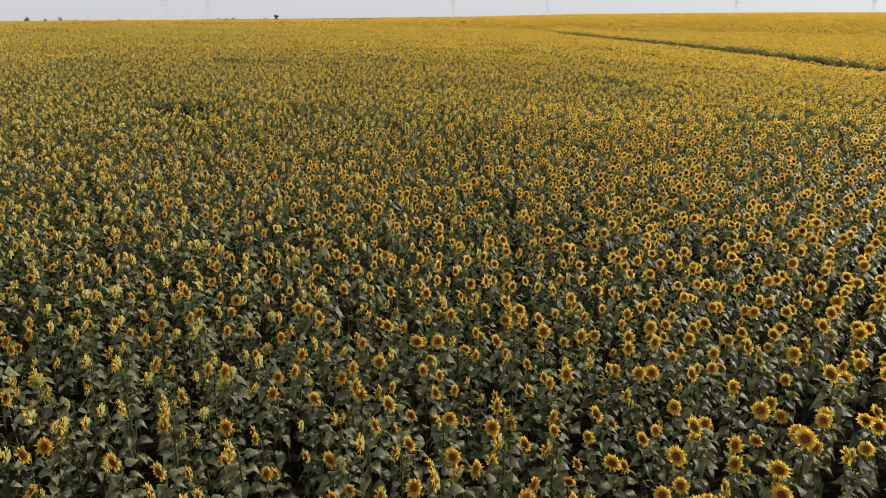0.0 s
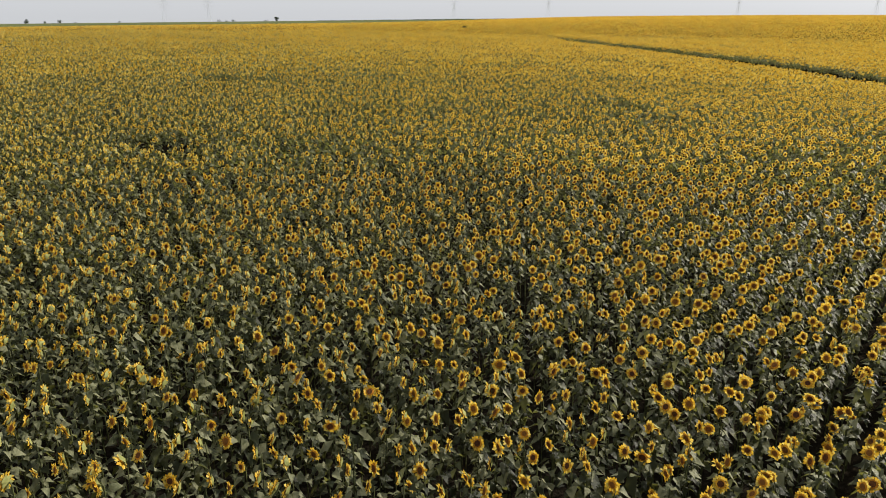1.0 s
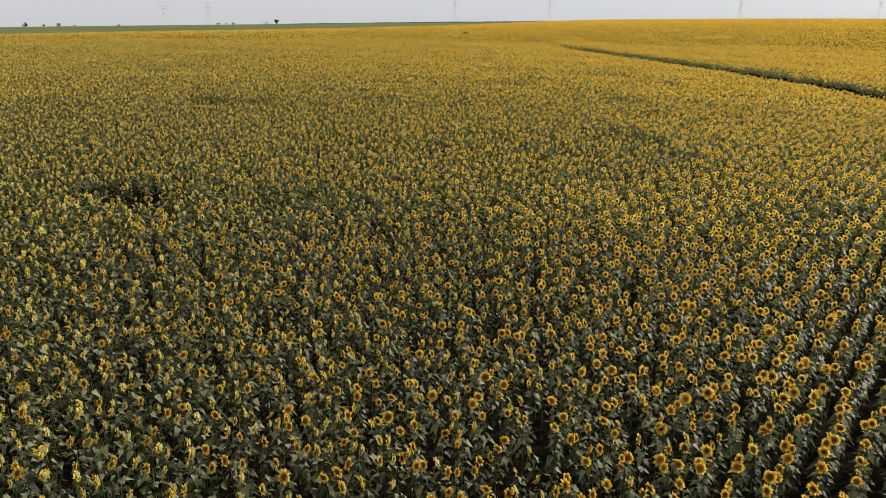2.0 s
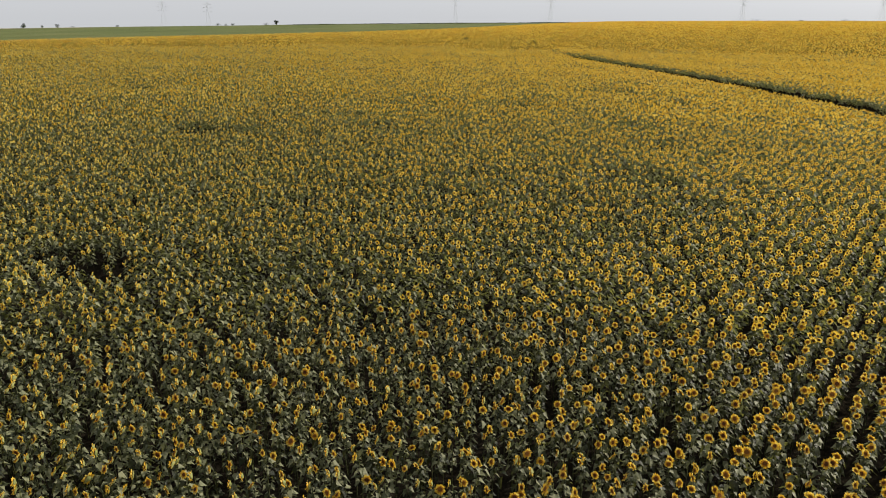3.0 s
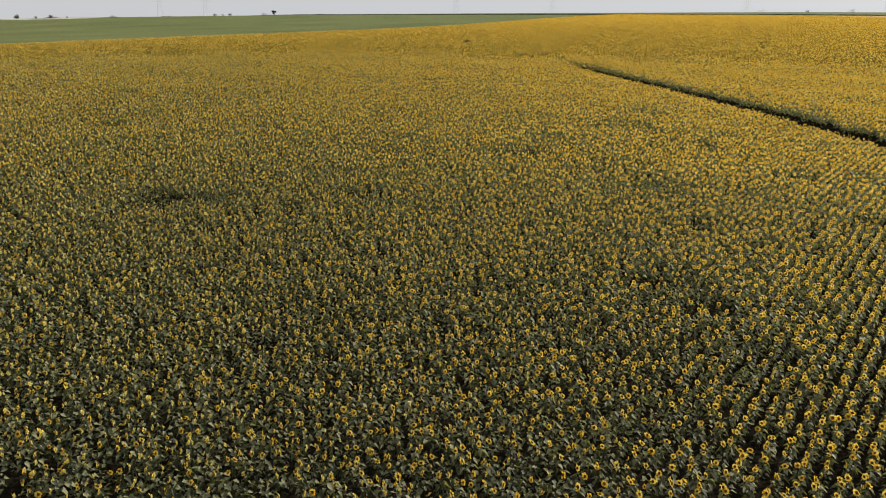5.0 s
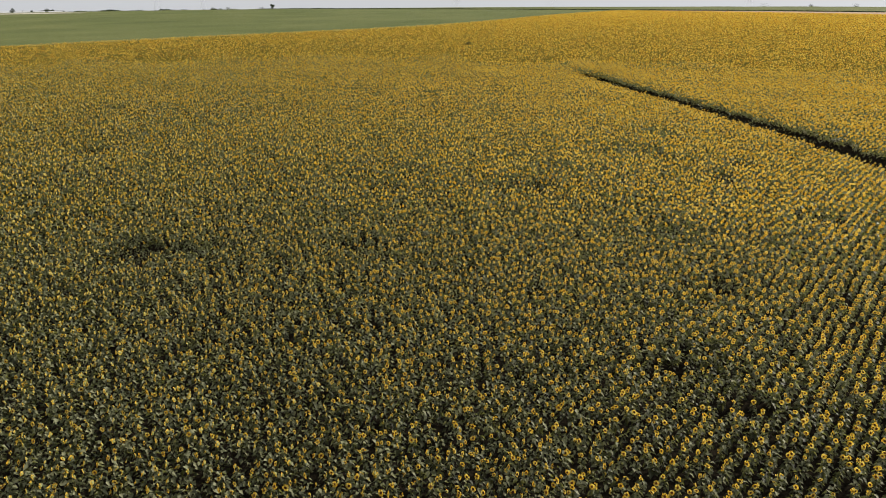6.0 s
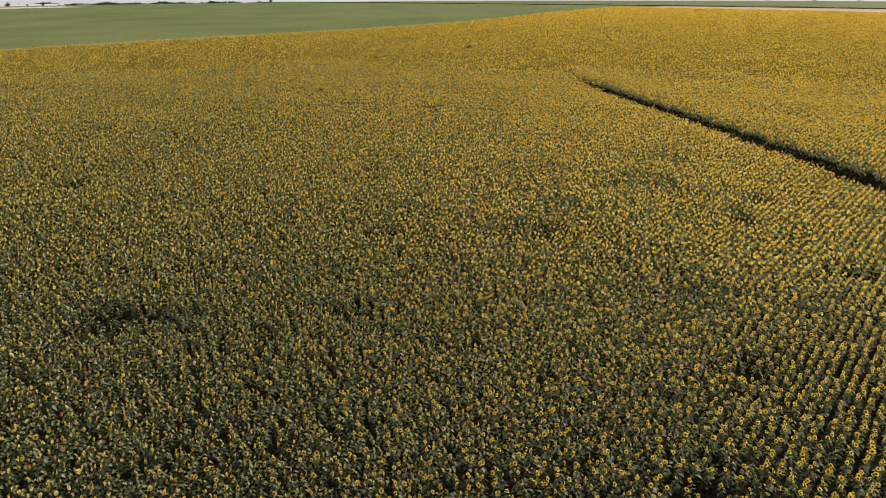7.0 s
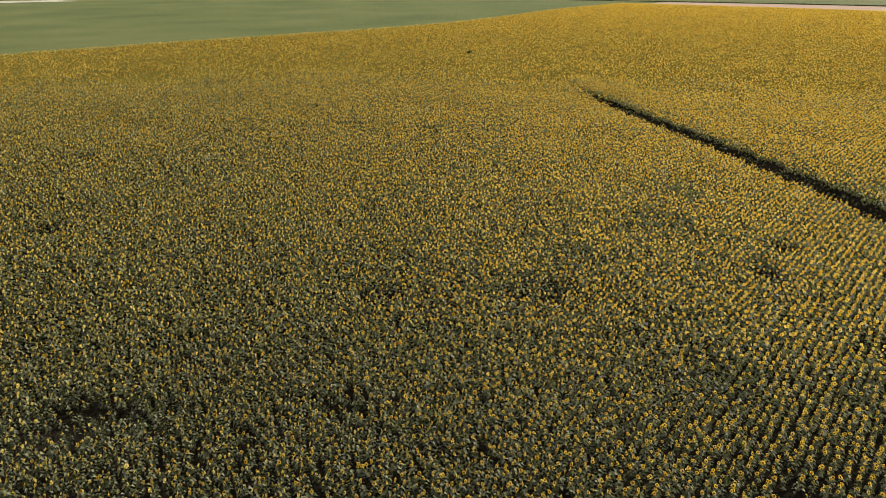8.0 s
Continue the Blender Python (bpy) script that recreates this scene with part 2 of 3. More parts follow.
def head_shape(rnd, detail):
    """Flower head of unit radius facing +z: disc, petals, bract cup and floret ring, each as vertices and faces.
    Detail 4 is a plant close by, 0 one far off."""
    florets = ([], [])
    if detail >= 3:
        sides = 14 if detail == 4 else 8
        disc = ([(0, 0, 0.09)] + ring(0.22, 0.14, sides) + ring(0.40, 0.11, sides), fan(sides) + band(1, 1 + sides, sides))
        florets = (ring(0.39, 0.11, sides) + ring(0.50, 0.10, sides) + ring(0.60, 0.02, sides), band(0, sides, sides) + band(sides, 2 * sides, sides))
    elif detail == 2:
        disc = ([(0, 0, 0.14)] + ring(0.43, 0.09, 6), fan(6))
    else:
        disc = (ring(0.50, 0.12, 4, rnd.uniform(0, 1.5)), [(0, 1, 2), (0, 2, 3)])
    pv, pf = [], []
    if detail >= 3:
        count = 28 if detail == 4 else 17
        for k in range(count):
            a = 6.2832 * k / count + rnd.uniform(-0.1, 0.1)
            r1 = rnd.uniform(0.84, 1.10)
            z1 = rnd.uniform(-0.22, 0.42)
            c, s = math.cos(a), math.sin(a)
            wd = rnd.uniform(0.11, 0.15) * (1.0 if detail == 4 else 1.45)
            m = 0.76
            b = len(pv)
            pv += [(0.48 * c, 0.48 * s, 0), (m * c - wd * s, m * s + wd * c, 0.05 + z1 * .5),
                   (r1 * c, r1 * s, z1), (m * c + wd * s, m * s - wd * c, 0.05 + z1 * .5)]
            pf += [(b, b + 3, b + 2), (b, b + 2, b + 1)]
    elif detail == 2:
        for k in range(8):
            a = 6.2832 * k / 8 + rnd.uniform(-0.08, 0.08)
            z1 = rnd.uniform(-0.25, 0.42)
            b = len(pv)
            for aa, r, z in ((a - 0.36, 0.42, 0.02), (a + 0.36, 0.42, 0.02), (a + 0.32, rnd.uniform(0.86, 1.04), z1), (a - 0.32, rnd.uniform(0.86, 1.04), z1)):
                pv.append((r * math.cos(aa), r * math.sin(aa), z))
            pf += [(b, b + 1, b + 2), (b, b + 2, b + 3)]
    else:
        n = 6 if detail == 1 else 5
        pv = [(x, y, rnd.uniform(-0.22, 0.30)) for x, y, z in ring(1.0, 0, n, rnd.uniform(0, 1.2))]
        pf = [(0, k, k + 1) for k in range(1, n - 1)]
    petals = (pv, pf)
    cs = {4: 12, 3: 6, 2: 4, 1: 3, 0: 3}[detail]
    if detail >= 3:
        cv = [(0, 0, -0.40)] + [((0.80 if k % 2 else 0.50) * math.cos(6.2832 * k / cs), (0.80 if k % 2 else 0.50) * math.sin(6.2832 * k / cs),
                                 -0.24 if k % 2 else -0.03) for k in range(cs)]
    else:
        cv = [(0, 0, -0.46)] + ring(0.66, -0.12, cs, rnd.uniform(0, 2.0))
    cf = [(0, 1 + (k + 1) % cs, 1 + k) for k in range(cs)]
    return disc, petals, (cv, cf), florets


def leaf_places(rnd, count, top=1.58):
    """Where the leaves of a plant of height 1.75 sit: height, turn and length."""
    return [(0.55 + (top - 0.55) * (i / (count - 1)) ** 0.62, i * 2.4 + rnd.uniform(-0.4, 0.4),
             (0.186 - 0.040 * (i / (count - 1)) ** 2) * rnd.uniform(0.65, 1.3)) for i in range(count)]


def put_leaf(rnd, h, turn, length, detail):
    v, f = leaf_shape(rnd, length, detail)
    c, s = math.cos(turn), math.sin(turn)
    lift = rnd.uniform(-0.35, 0.45)
    roll = rnd.uniform(-0.6, 0.6)
    o = 0.05
    r = []
    for x, y, z in v:
        x2 = x + o
        r.append((x2 * c - y * s, x2 * s + y * c, h + z + lift * x + roll * y))
    return r, f


def body(rnd, detail):
    """Stem and leaves of a plant 1.75 high as one array set with material numbers."""
    V, F, M = [], [], []

    def add(vf, mat):
        b = len(V)
        V.extend(vf[0])
        F.extend(tuple(i + b for i in t) for t in vf[1])
        M.extend([mat] * len(vf[1]))
    if detail == 3:
        add(tube([(0, 0, 0), (0.02, 0, 0.9), (0, 0, 1.7)], [0.016, 0.013, 0.010], 3), M_STEM)
        for h, t, ln in leaf_places(rnd, 20)[3:]:
            add(put_leaf(rnd, h, t, ln * 1.02, 1), M_LEAF)
    elif detail == 2:
        add(([(0, 0.012, 0.8), (0, -0.012, 0.8), (0, 0, 1.7)], [(0, 1, 2)]), M_STEM)
        for h, t, ln in leaf_places(rnd, 15)[4:]:
            add(put_leaf(rnd, h, t, ln * 1.25, 0), M_LEAF)
    elif detail == 1:
        for h, t, ln in leaf_places(rnd, 8, 1.50)[2:]:
            add(put_leaf(rnd, h, t, ln * 1.75, 0), M_LEAF)
    else:
        for h, t, ln in leaf_places(rnd, 4, 1.44)[1:]:
            add(put_leaf(rnd, h, t, ln * 2.35, 0), M_LEAF)
    return np.array(V), np.array(F), np.array(M)


def head(rnd, detail):
    V, F, M = [], [], []
    for vf, mat in zip(head_shape(rnd, detail), (M_FLORET if detail == 0 else M_DISC, M_PETAL, M_BRACT, M_FLORET)):
        b = len(V)
        V.extend(vf[0])
        F.extend(tuple(i + b for i in t) for t in vf[1])
        M.extend([mat] * len(vf[1]))
    return np.array(V), np.array(F), np.array(M)


# ---- where the plants stand ----
ROW, STEP = 0.62, 0.35
FACE_AZ, FACE_UP = 243.0, 10.0


def plants():
    """All plants in the stretch of field ahead: x, y and a number of their own, along rows with uneven steps."""
    rs = np.random.RandomState(5)
    q = np.arange(-300, 330, ROW)
    s = np.arange(-30, 500, STEP)
    Q, S = np.meshgrid(q, s, indexing="ij")
    bend = np.where(S < 50, -0.05 * S, np.where(S < 150, -2.5 - 0.075 * (S - 50) + 0.00025 * (S ** 2 - 2500), -5.0))
    Q = Q + bend + 0.10 * np.sin(S * 0.05 + Q * 0.02) + rs.normal(0, 0.06, Q.shape)
    S = S + rs.uniform(-0.19, 0.19, S.shape)
    x, y = Q * RC + S * RS, -Q * RS + S * RC
    luck = rs.uniform(0, 1, x.shape)
    k = (y > 3) & (x > -0.64 * y - 2.0) & (x < 0.64 * y + 4.0) & (np.hypot(x, y - 8) < 202 + 9 * waves(x, y, 40, 77) + 30 * (luck - 0.5))
    x, y, luck = x[k], y[k], luck[k]
    k = in_field(x, y)
    x, y, luck = x[k], y[k], luck[k]
    gone = thinness(x, y)
    tg = track_gap(x, y)
    k = (luck > gone * 0.85 + 0.04 + 0.6 * np.clip(waves(x, y, 1.9, 17) - 0.62, 0, 1)) & ((tg > 1.5 + 0.4 * np.sin(y * 0.9) + 0.3 * np.sin(y * 2.3)) | (luck + 0.55 * waves(x, y, 5, 61) > 0.50))
    return x[k], y[k], luck[k], gone[k], tg[k]


PX, PY, PLUCK, PGONE, PTG = plants()
PZ = land(PX, PY)
rs = np.random.RandomState(11)
N = len(PX)
P_SCALE = 1 + 0.07 * waves(PX, PY, 22, 3) + rs.normal(0, 0.07, N) - 0.30 * PGONE - np.where(PX < track_mid(PY), 0.16 * np.exp(-(PTG / 4.2) ** 2), 0.10 * np.exp(-(PTG / 3.0) ** 2))
IN_GAP = PTG < 1.5 + 0.4 * np.sin(PY * 0.9) + 0.3 * np.sin(PY * 2.3)
P_SCALE = np.where(IN_GAP, 0.26 + 0.34 * rs.uniform(0, 1, N), P_SCALE)
P_TURN = rs.uniform(0, 6.283, N)
P_FACE = np.radians(FACE_AZ + rs.normal(0, 27, N))
P_UP = np.radians(FACE_UP + rs.normal(0, 17, N))
P_SIZE = np.clip(rs.normal(0.114, 0.014, N) + 0.013 * np.exp(-(np.maximum(PY - 10, 0) / 34) ** 2), 0.08, 0.165) * (1 + 0.13 * np.clip((np.hypot(PX, PY - 8) - 80) / 80, 0, 1))
calm = np.clip((PY - 5) / 45, 0.25, 1)
green = 0.02 + calm * 0.17 * waves(PX, PY, 34, 8) + calm * 0.12 * waves(PX, PY, 11, 9) + 0.14 * calm * waves(PX, PY, 4.5, 19) + thinness(PX, PY, LEAFY) + 0.6 * PGONE + 0.5 * np.exp(-(PTG / 2.4) ** 2)
P_HEAD = (rs.uniform(0, 1, N) > green) & ~IN_GAP
P_DIST = np.hypot(PX, PY - 8)
NEAR = (PY > 6.6) & (PY < 13.2) & (np.abs(PX) < 0.60 * PY + 0.4)


def crop(name, pick, detail, kinds, seed):
    """One sheet of sunflowers as real geometry."""
    rnd, r2 = random.Random(seed), np.random.RandomState(seed)
    idx = np.nonzero(pick)[0]
    sort = r2.randint(0, kinds, len(idx))
    VV, FF, MM, base = [], [], [], 0
    for k in range(kinds):
        ii = idx[sort == k]
        bv, bf, bm_ = body(rnd, detail)
        c, s = np.cos(P_TURN[ii])[:, None], np.sin(P_TURN[ii])[:, None]
        sc = P_SCALE[ii][:, None]
        lean = r2.normal(0, 0.024, (2, len(ii), 1))
        z = bv[None, :, 2] * sc
        v = np.stack([(bv[None, :, 0] * c - bv[None, :, 1] * s) * sc + lean[0] * z + PX[ii][:, None],
                      (bv[None, :, 0] * s + bv[None, :, 1] * c) * sc + lean[1] * z + PY[ii][:, None],
                      z + PZ[ii][:, None]], -1)
        VV.append(v.reshape(-1, 3))
        FF.append((bf[None] + (base + np.arange(len(ii)) * len(bv))[:, None, None]).reshape(-1, 3))
        MM.append(np.tile(bm_, len(ii)))
        base += v.shape[0] * v.shape[1]
        hh = P_HEAD[ii]
        ii, lean, sc = ii[hh], lean[:, hh, 0], sc[hh, 0]
        hv, hf, hm = head(rnd, detail)
        n = np.stack([np.sin(P_FACE[ii]) * np.cos(P_UP[ii]), np.cos(P_FACE[ii]) * np.cos(P_UP[ii]), np.sin(P_UP[ii])], -1)
        a = np.cross(n, [0, 0, 1.0])
        a /= np.linalg.norm(a, axis=1)[:, None]
        b = np.cross(n, a)
        sp = r2.uniform(0, 6.283, len(ii))[:, None]
        a, b = a * np.cos(sp) + b * np.sin(sp), b * np.cos(sp) - a * np.sin(sp)
        b = np.cross(n, a)
        top = np.stack([PX[ii] + lean[0] * 1.72 * sc, PY[ii] + lean[1] * 1.72 * sc, PZ[ii] + 1.72 * sc], -1) + n * 0.09
        u = hv[None] * P_SIZE[ii][:, None, None]
        v = top[:, None] + u[..., 0:1] * a[:, None] + u[..., 1:2] * b[:, None] + u[..., 2:3] * n[:, None]
        VV.append(v.reshape(-1, 3))
        FF.append((hf[None] + (base + np.arange(len(ii)) * len(hv))[:, None, None]).reshape(-1, 3))
        MM.append(np.tile(hm, len(ii)))
        base += v.shape[0] * v.shape[1]
    ob = new(name, mesh_from(name, np.concatenate(VV), np.concatenate(FF), CROP, np.concatenate(MM), smooth=True))
    tagged(ob, ROWS_LABEL, "crop", kind="stuff")
    return ob


ROWS_LABEL = "dense rows of yellow flowering sunflowers with dark green leaves"
D1, D2 = 73 + 14 * PLUCK, 112 + 20 * PLUCK
crop("sunflower_crop", ~NEAR & (P_DIST < 30), 3, 8, 21)
crop("sunflower_crop", ~NEAR & (P_DIST >= 30) & (P_DIST < D1), 2, 8, 22)
crop("sunflower_crop", (P_DIST >= D1) & (P_DIST < D2), 1, 10, 23)
crop("sunflower_crop", (P_DIST >= D2), 0, 10, 24)


# ---- far canopy: past the rows that can be told apart the field closes to one uneven sheet of flower heads ----
CANOPY = shader("far_flower_canopy", [(0.040, 0.035, 0.008), (0.090, 0.076, 0.017), (0.150, 0.122, 0.026)], 2.2, 0.9, 0.0,
                spread=0, big=0.25, big_scale=0.06, bump=0.9, bump_scale=3.0)


def row_sheet(name, q0, q1, s0, s1, dq, ds, mats, height, keep=None, seed=1, rough=0.0):
    """A sheet laid out along the rows, with an uneven surface."""
    q, s_ = np.arange(q0, q1 + dq, dq), np.arange(s0, s1 + ds, ds)
    Q, S_ = np.meshgrid(q, s_, indexing="ij")
    x, y = Q * RC + S_ * RS, -Q * RS + S_ * RC
    z = height(x, y) + np.random.RandomState(seed).normal(0, 1, x.shape) * rough
    v = np.stack([x, y, z], -1).reshape(-1, 3)
    i, j = np.meshgrid(np.arange(len(q) - 1), np.arange(len(s_) - 1), indexing="ij")
    k = len(s_)
    f = np.stack([i * k + j, (i + 1) * k + j, (i + 1) * k + j + 1, i * k + j + 1], -1).reshape(-1, 4)
    if keep is not None:
        c = v[f].mean(1)
        f = f[keep(c[:, 0], c[:, 1])]
        used, f = np.unique(f, return_inverse=True)
        v, f = v[used], f.reshape(-1, 4)
    return mesh_from(name, v, f, mats, smooth=False)


def ahead(x, y):
    return (y > 3) & (x > -0.64 * y - 3.2) & (x < 0.64 * y + 5.2)


def from_start(x, y):
    return np.hypot(x, y - 8)


tagged(new("leaf_canopy", row_sheet("leaf_canopy", -262, 75, 20, 500, 1.6, 2.2, [CANOPY],
       lambda x, y: land(x, y) + 0.4 + 0.8 * np.clip((from_start(x, y) - 180) / 70, 0, 1),
       lambda x, y: in_field(x, y) & ahead(x, y) & (from_start(x, y) > 180) & (track_gap(x, y) > 3.0), 4, 0.12)),
       "closed olive green leaf layer under the far sunflower heads", "crop", kind="stuff")
tagged(new("sunflower_canopy", row_sheet("sunflower_canopy", -262, 330, -70, 500, 2.5, 2.5, [CANOPY], lambda x, y: land(x, y) + 1.45,
       lambda x, y: in_field(x, y) & ~ahead(x, y), 5, 0.12)),
       "closed golden yellow canopy of sunflower heads", "crop", kind="stuff")


def far_heads():
    """Single heads that stand out of the far canopy."""
    r = np.random.RandomState(31)
    n = 215000
    q, s_ = r.uniform(-262, 60, n * 4), r.uniform(60, 500, n * 4)
    q = np.round(q / ROW) * ROW
    x, y = q * RC + s_ * RS, -q * RS + s_ * RC
    k = in_field(x, y) & ahead(x, y) & (np.hypot(x, y - 8) > 202 + 9 * waves(x, y, 40, 77) + 30 * (r.uniform(0, 1, n * 4) - 0.5))
    k &= r.uniform(0, 1, len(x)) > thinness(x, y)
    x, y = x[k][:n], y[k][:n]
    z = land(x, y) + 1.66 + r.normal(0, 0.08, len(x))
    az = np.radians(FACE_AZ) + r.normal(0, 0.42, len(x))
    up = np.radians(FACE_UP) + r.normal(0, 0.2, len(x))
    n_ = np.stack([np.sin(az) * np.cos(up), np.cos(az) * np.cos(up), np.sin(up)], -1)
    a = np.cross(n_, [0, 0, 1.0])
    a /= np.linalg.norm(a, axis=1)[:, None]
    b = np.cross(n_, a)
    c = np.stack([x, y, z], -1)
    sp = r.uniform(0, 6.283, len(x))
    v = np.stack([c + (a * np.cos(sp + k)[:, None] + b * np.sin(sp + k)[:, None]) * 0.148 for k in (0, 2.094, 4.189)], 1).reshape(-1, 3)
    f = (np.arange(len(x)) * 3)[:, None] + np.arange(3)[None]
    u = r.uniform(0, 1, len(x))
    leafy = 0.16 * np.clip(1 - (np.hypot(x, y - 8) - 195) / 150, 0.1, 1) + 0.10 * waves(x, y, 30, 12) + 0.08 * waves(x, y, 9, 13)
    sort = np.where(u < leafy, 2, np.where(u > 0.76, 1, 0))
    tagged(new("sunflower_head_scatter", mesh_from("sunflower_head_scatter", v, f, [PETAL, FLORET, LEAF], sort)),
           "scattered yellow sunflower heads above the far canopy", "crop", kind="stuff")


far_heads()

# ---- fields past the sunflowers ----
MEADOW = shader("young_green_crop", [(0.060, 0.076, 0.021), (0.083, 0.098, 0.030), (0.112, 0.116, 0.042)], 0.5, 0.9, 0.1,
                spread=0, big=0.75, big_scale=0.02, bump=0.7, bump_scale=1.5)
STRIP = shader("bare_pink_soil", [(0.25, 0.17, 0.12), (0.34, 0.25, 0.18)], 0.4, 0.95, 0.1, spread=0, big=0.5, big_scale=0.03,
               bump=0.5, bump_scale=2.0)
HEDGE_S = 548.0
tagged(new("green_field", row_sheet("green_field", -900, -230, -400, HEDGE_S, 12, 9, [MEADOW], lambda x, y: land(x, y) + 0.25,
       lambda x, y: across(x, y) < left_edge(along(x, y)) + 4, 6, 0.04)),
       "muted green field of low crop beside the sunflowers", "field", kind="structure")
tagged(new("green_field", row_sheet("green_field", -900, 700, HEDGE_S + 4, 1100, 14, 12, [MEADOW], lambda x, y: land(x, y) + 0.25,
       None, 7, 0.05)), "green field behind the dark hedge line", "field", kind="structure")
tagged(new("bare_strip", row_sheet("bare_strip", -256, 500, 440, HEDGE_S, 8, 6, [STRIP], lambda x, y: land(x, y) + 0.20,
       lambda x, y: along(x, y) > far_edge(across(x, y)) - 3, 8, 0.02)),
       "bare pinkish soil strip along the sunflower edge", "field", kind="structure")

PALE = shader("dry_stubble", [(0.34, 0.31, 0.25), (0.46, 0.43, 0.36)], 0.4, 0.95, 0.1, spread=0, big=0.5, big_scale=0.03, bump=0.5, bump_scale=2.0)
tagged(new("bare_strip", row_sheet("bare_strip", -790, -660, 180, 330, 4, 4, [PALE], lambda x, y: land(x, y) + 0.42,
       lambda x, y: (across(x, y) < -716 + 0.35 * (along(x, y) - 268) * 1.0) & (across(x, y) > -764 + 0.3 * (along(x, y) - 268)), 9, 0.02)),
       "pale dry stubble strip beyond the green field", "field", kind="structure")

# ---- woody plants on the skyline ----
TREE_LEAF = shader("tree_leaf", [(0.018, 0.028, 0.012), (0.035, 0.05, 0.02), (0.05, 0.065, 0.028)], 2.0, 0.7, 0.2,
                   through_light=0.15, spread=0.3)
BARK = shader("bark", [(0.05, 0.04, 0.03), (0.10, 0.08, 0.06)], 3.0, 0.9, 0.1, spread=0, bump=0.6, bump_scale=12)


def part(name, me, parent, label=""):
    ob = new(name, me)
    ob.parent = parent
    if label:
        ob["label"] = label
    return ob


def leaf_clumps(rnd, centres, count, size):
    """Many small leaf sprays round the given blobs (x, y, z, radius)."""
    v, f = [], []
    for _ in range(count):
        cx, cy, cz, r = rnd.choice(centres)
        d = Vector((rnd.gauss(0, 1), rnd.gauss(0, 1), rnd.gauss(0, 1))).normalized() * r * rnd.uniform(0.45, 1.05)
        a = Vector((rnd.gauss(0, 1), rnd.gauss(0, 1), rnd.gauss(0, 0.6))).normalized() * size * rnd.uniform(0.6, 1.3)
        b = a.cross(Vector((rnd.gauss(0, 1), rnd.gauss(0, 1), rnd.gauss(0, 1)))).normalized() * size * rnd.uniform(0.4, 0.8)
        c = Vector((cx, cy, cz)) + d
        k = len(v)
        v += [c - a, c + b, c + a, c - b]
        f += [(k, k + 1, k + 2, k + 3)]
    return v, f


def limb(v, f, p0, p1, r0, r1, sides=6):
    p0, p1 = Vector(p0), Vector(p1)
    d = (p1 - p0).normalized()
    a = d.orthogonal().normalized()
    b = d.cross(a)
    k = len(v)
    for p, r in ((p0, r0), (p1, r1)):
        for i in range(sides):
            t = 6.2832 * i / sides
            v.append(p + a * r * math.cos(t) + b * r * math.sin(t))
    for i in range(sides):
        j = (i + 1) % sides
        f.append((k + i, k + j, k + sides + j, k + sides + i))


def tree(x, y, height, breadth, seed, label, category="tree"):
    rnd = random.Random(seed)
    root = new(category, None)
    root.location = (x, y, float(land(x, y)) + 0.1)
    tagged(root, label, category, group="skyline trees")
    v, f = [], []
    fork = height * (0.16 if category == "tree" else 0.12)
    limb(v, f, (0, 0, -0.3), (0, 0, fork), height * 0.035, height * 0.024)
    blobs = []
    for i in range(7):
        a = 6.2832 * i / 7 + rnd.uniform(-0.4, 0.4)
        r = breadth * 0.5 * rnd.uniform(0.25, 0.7)
        e = (r * math.cos(a), r * math.sin(a), height * rnd.uniform(0.28, 0.84))
        limb(v, f, (0, 0, fork * rnd.uniform(0.7, 1.0)), e, height * 0.014, height * 0.005)
        blobs.append((*e, breadth * rnd.uniform(0.20, 0.29)))
    blobs.append((0, 0, height * 0.80, breadth * 0.24))
    part("trunk", mesh_from("trunk", v, f, [BARK]), root)
    cv, cf = leaf_clumps(rnd, blobs, 700, height * 0.065)
    part("crown", mesh_from("crown", cv, cf, [TREE_LEAF]), root)
    return root


tree(-186, 841, 5.0, 5.6, 1, "round dark green tree alone on the skyline")
tree(-197, 839, 1.9, 6.5, 2, "low dark bush beside the lone skyline tree", "bush")
for i, (x, y, h, b) in enumerate([(-416, 753, 3.9, 5.2), (-402, 761, 2.0, 3.4), (-390, 767, 3.1, 5.4), (-377, 773, 1.4, 3.4), (-340, 791, 1.6, 3.8), (-246, 826, 2.1, 4.6), (-238, 828, 1.6, 3.6), (-231, 830, 2.1, 4.6)]):
    tree(x, y, h, b, 10 + i, "small dark round bush on the far field edge", "bush")

for x, y, h, b in ((339, 836, 1.8, 11.0), (416, 799, 2.0, 9.0), (383, 825, 2.4, 5.0)):
    tree(x, y, h, b, 40 + int(b), "low dark spreading bush on the far skyline", "bush")


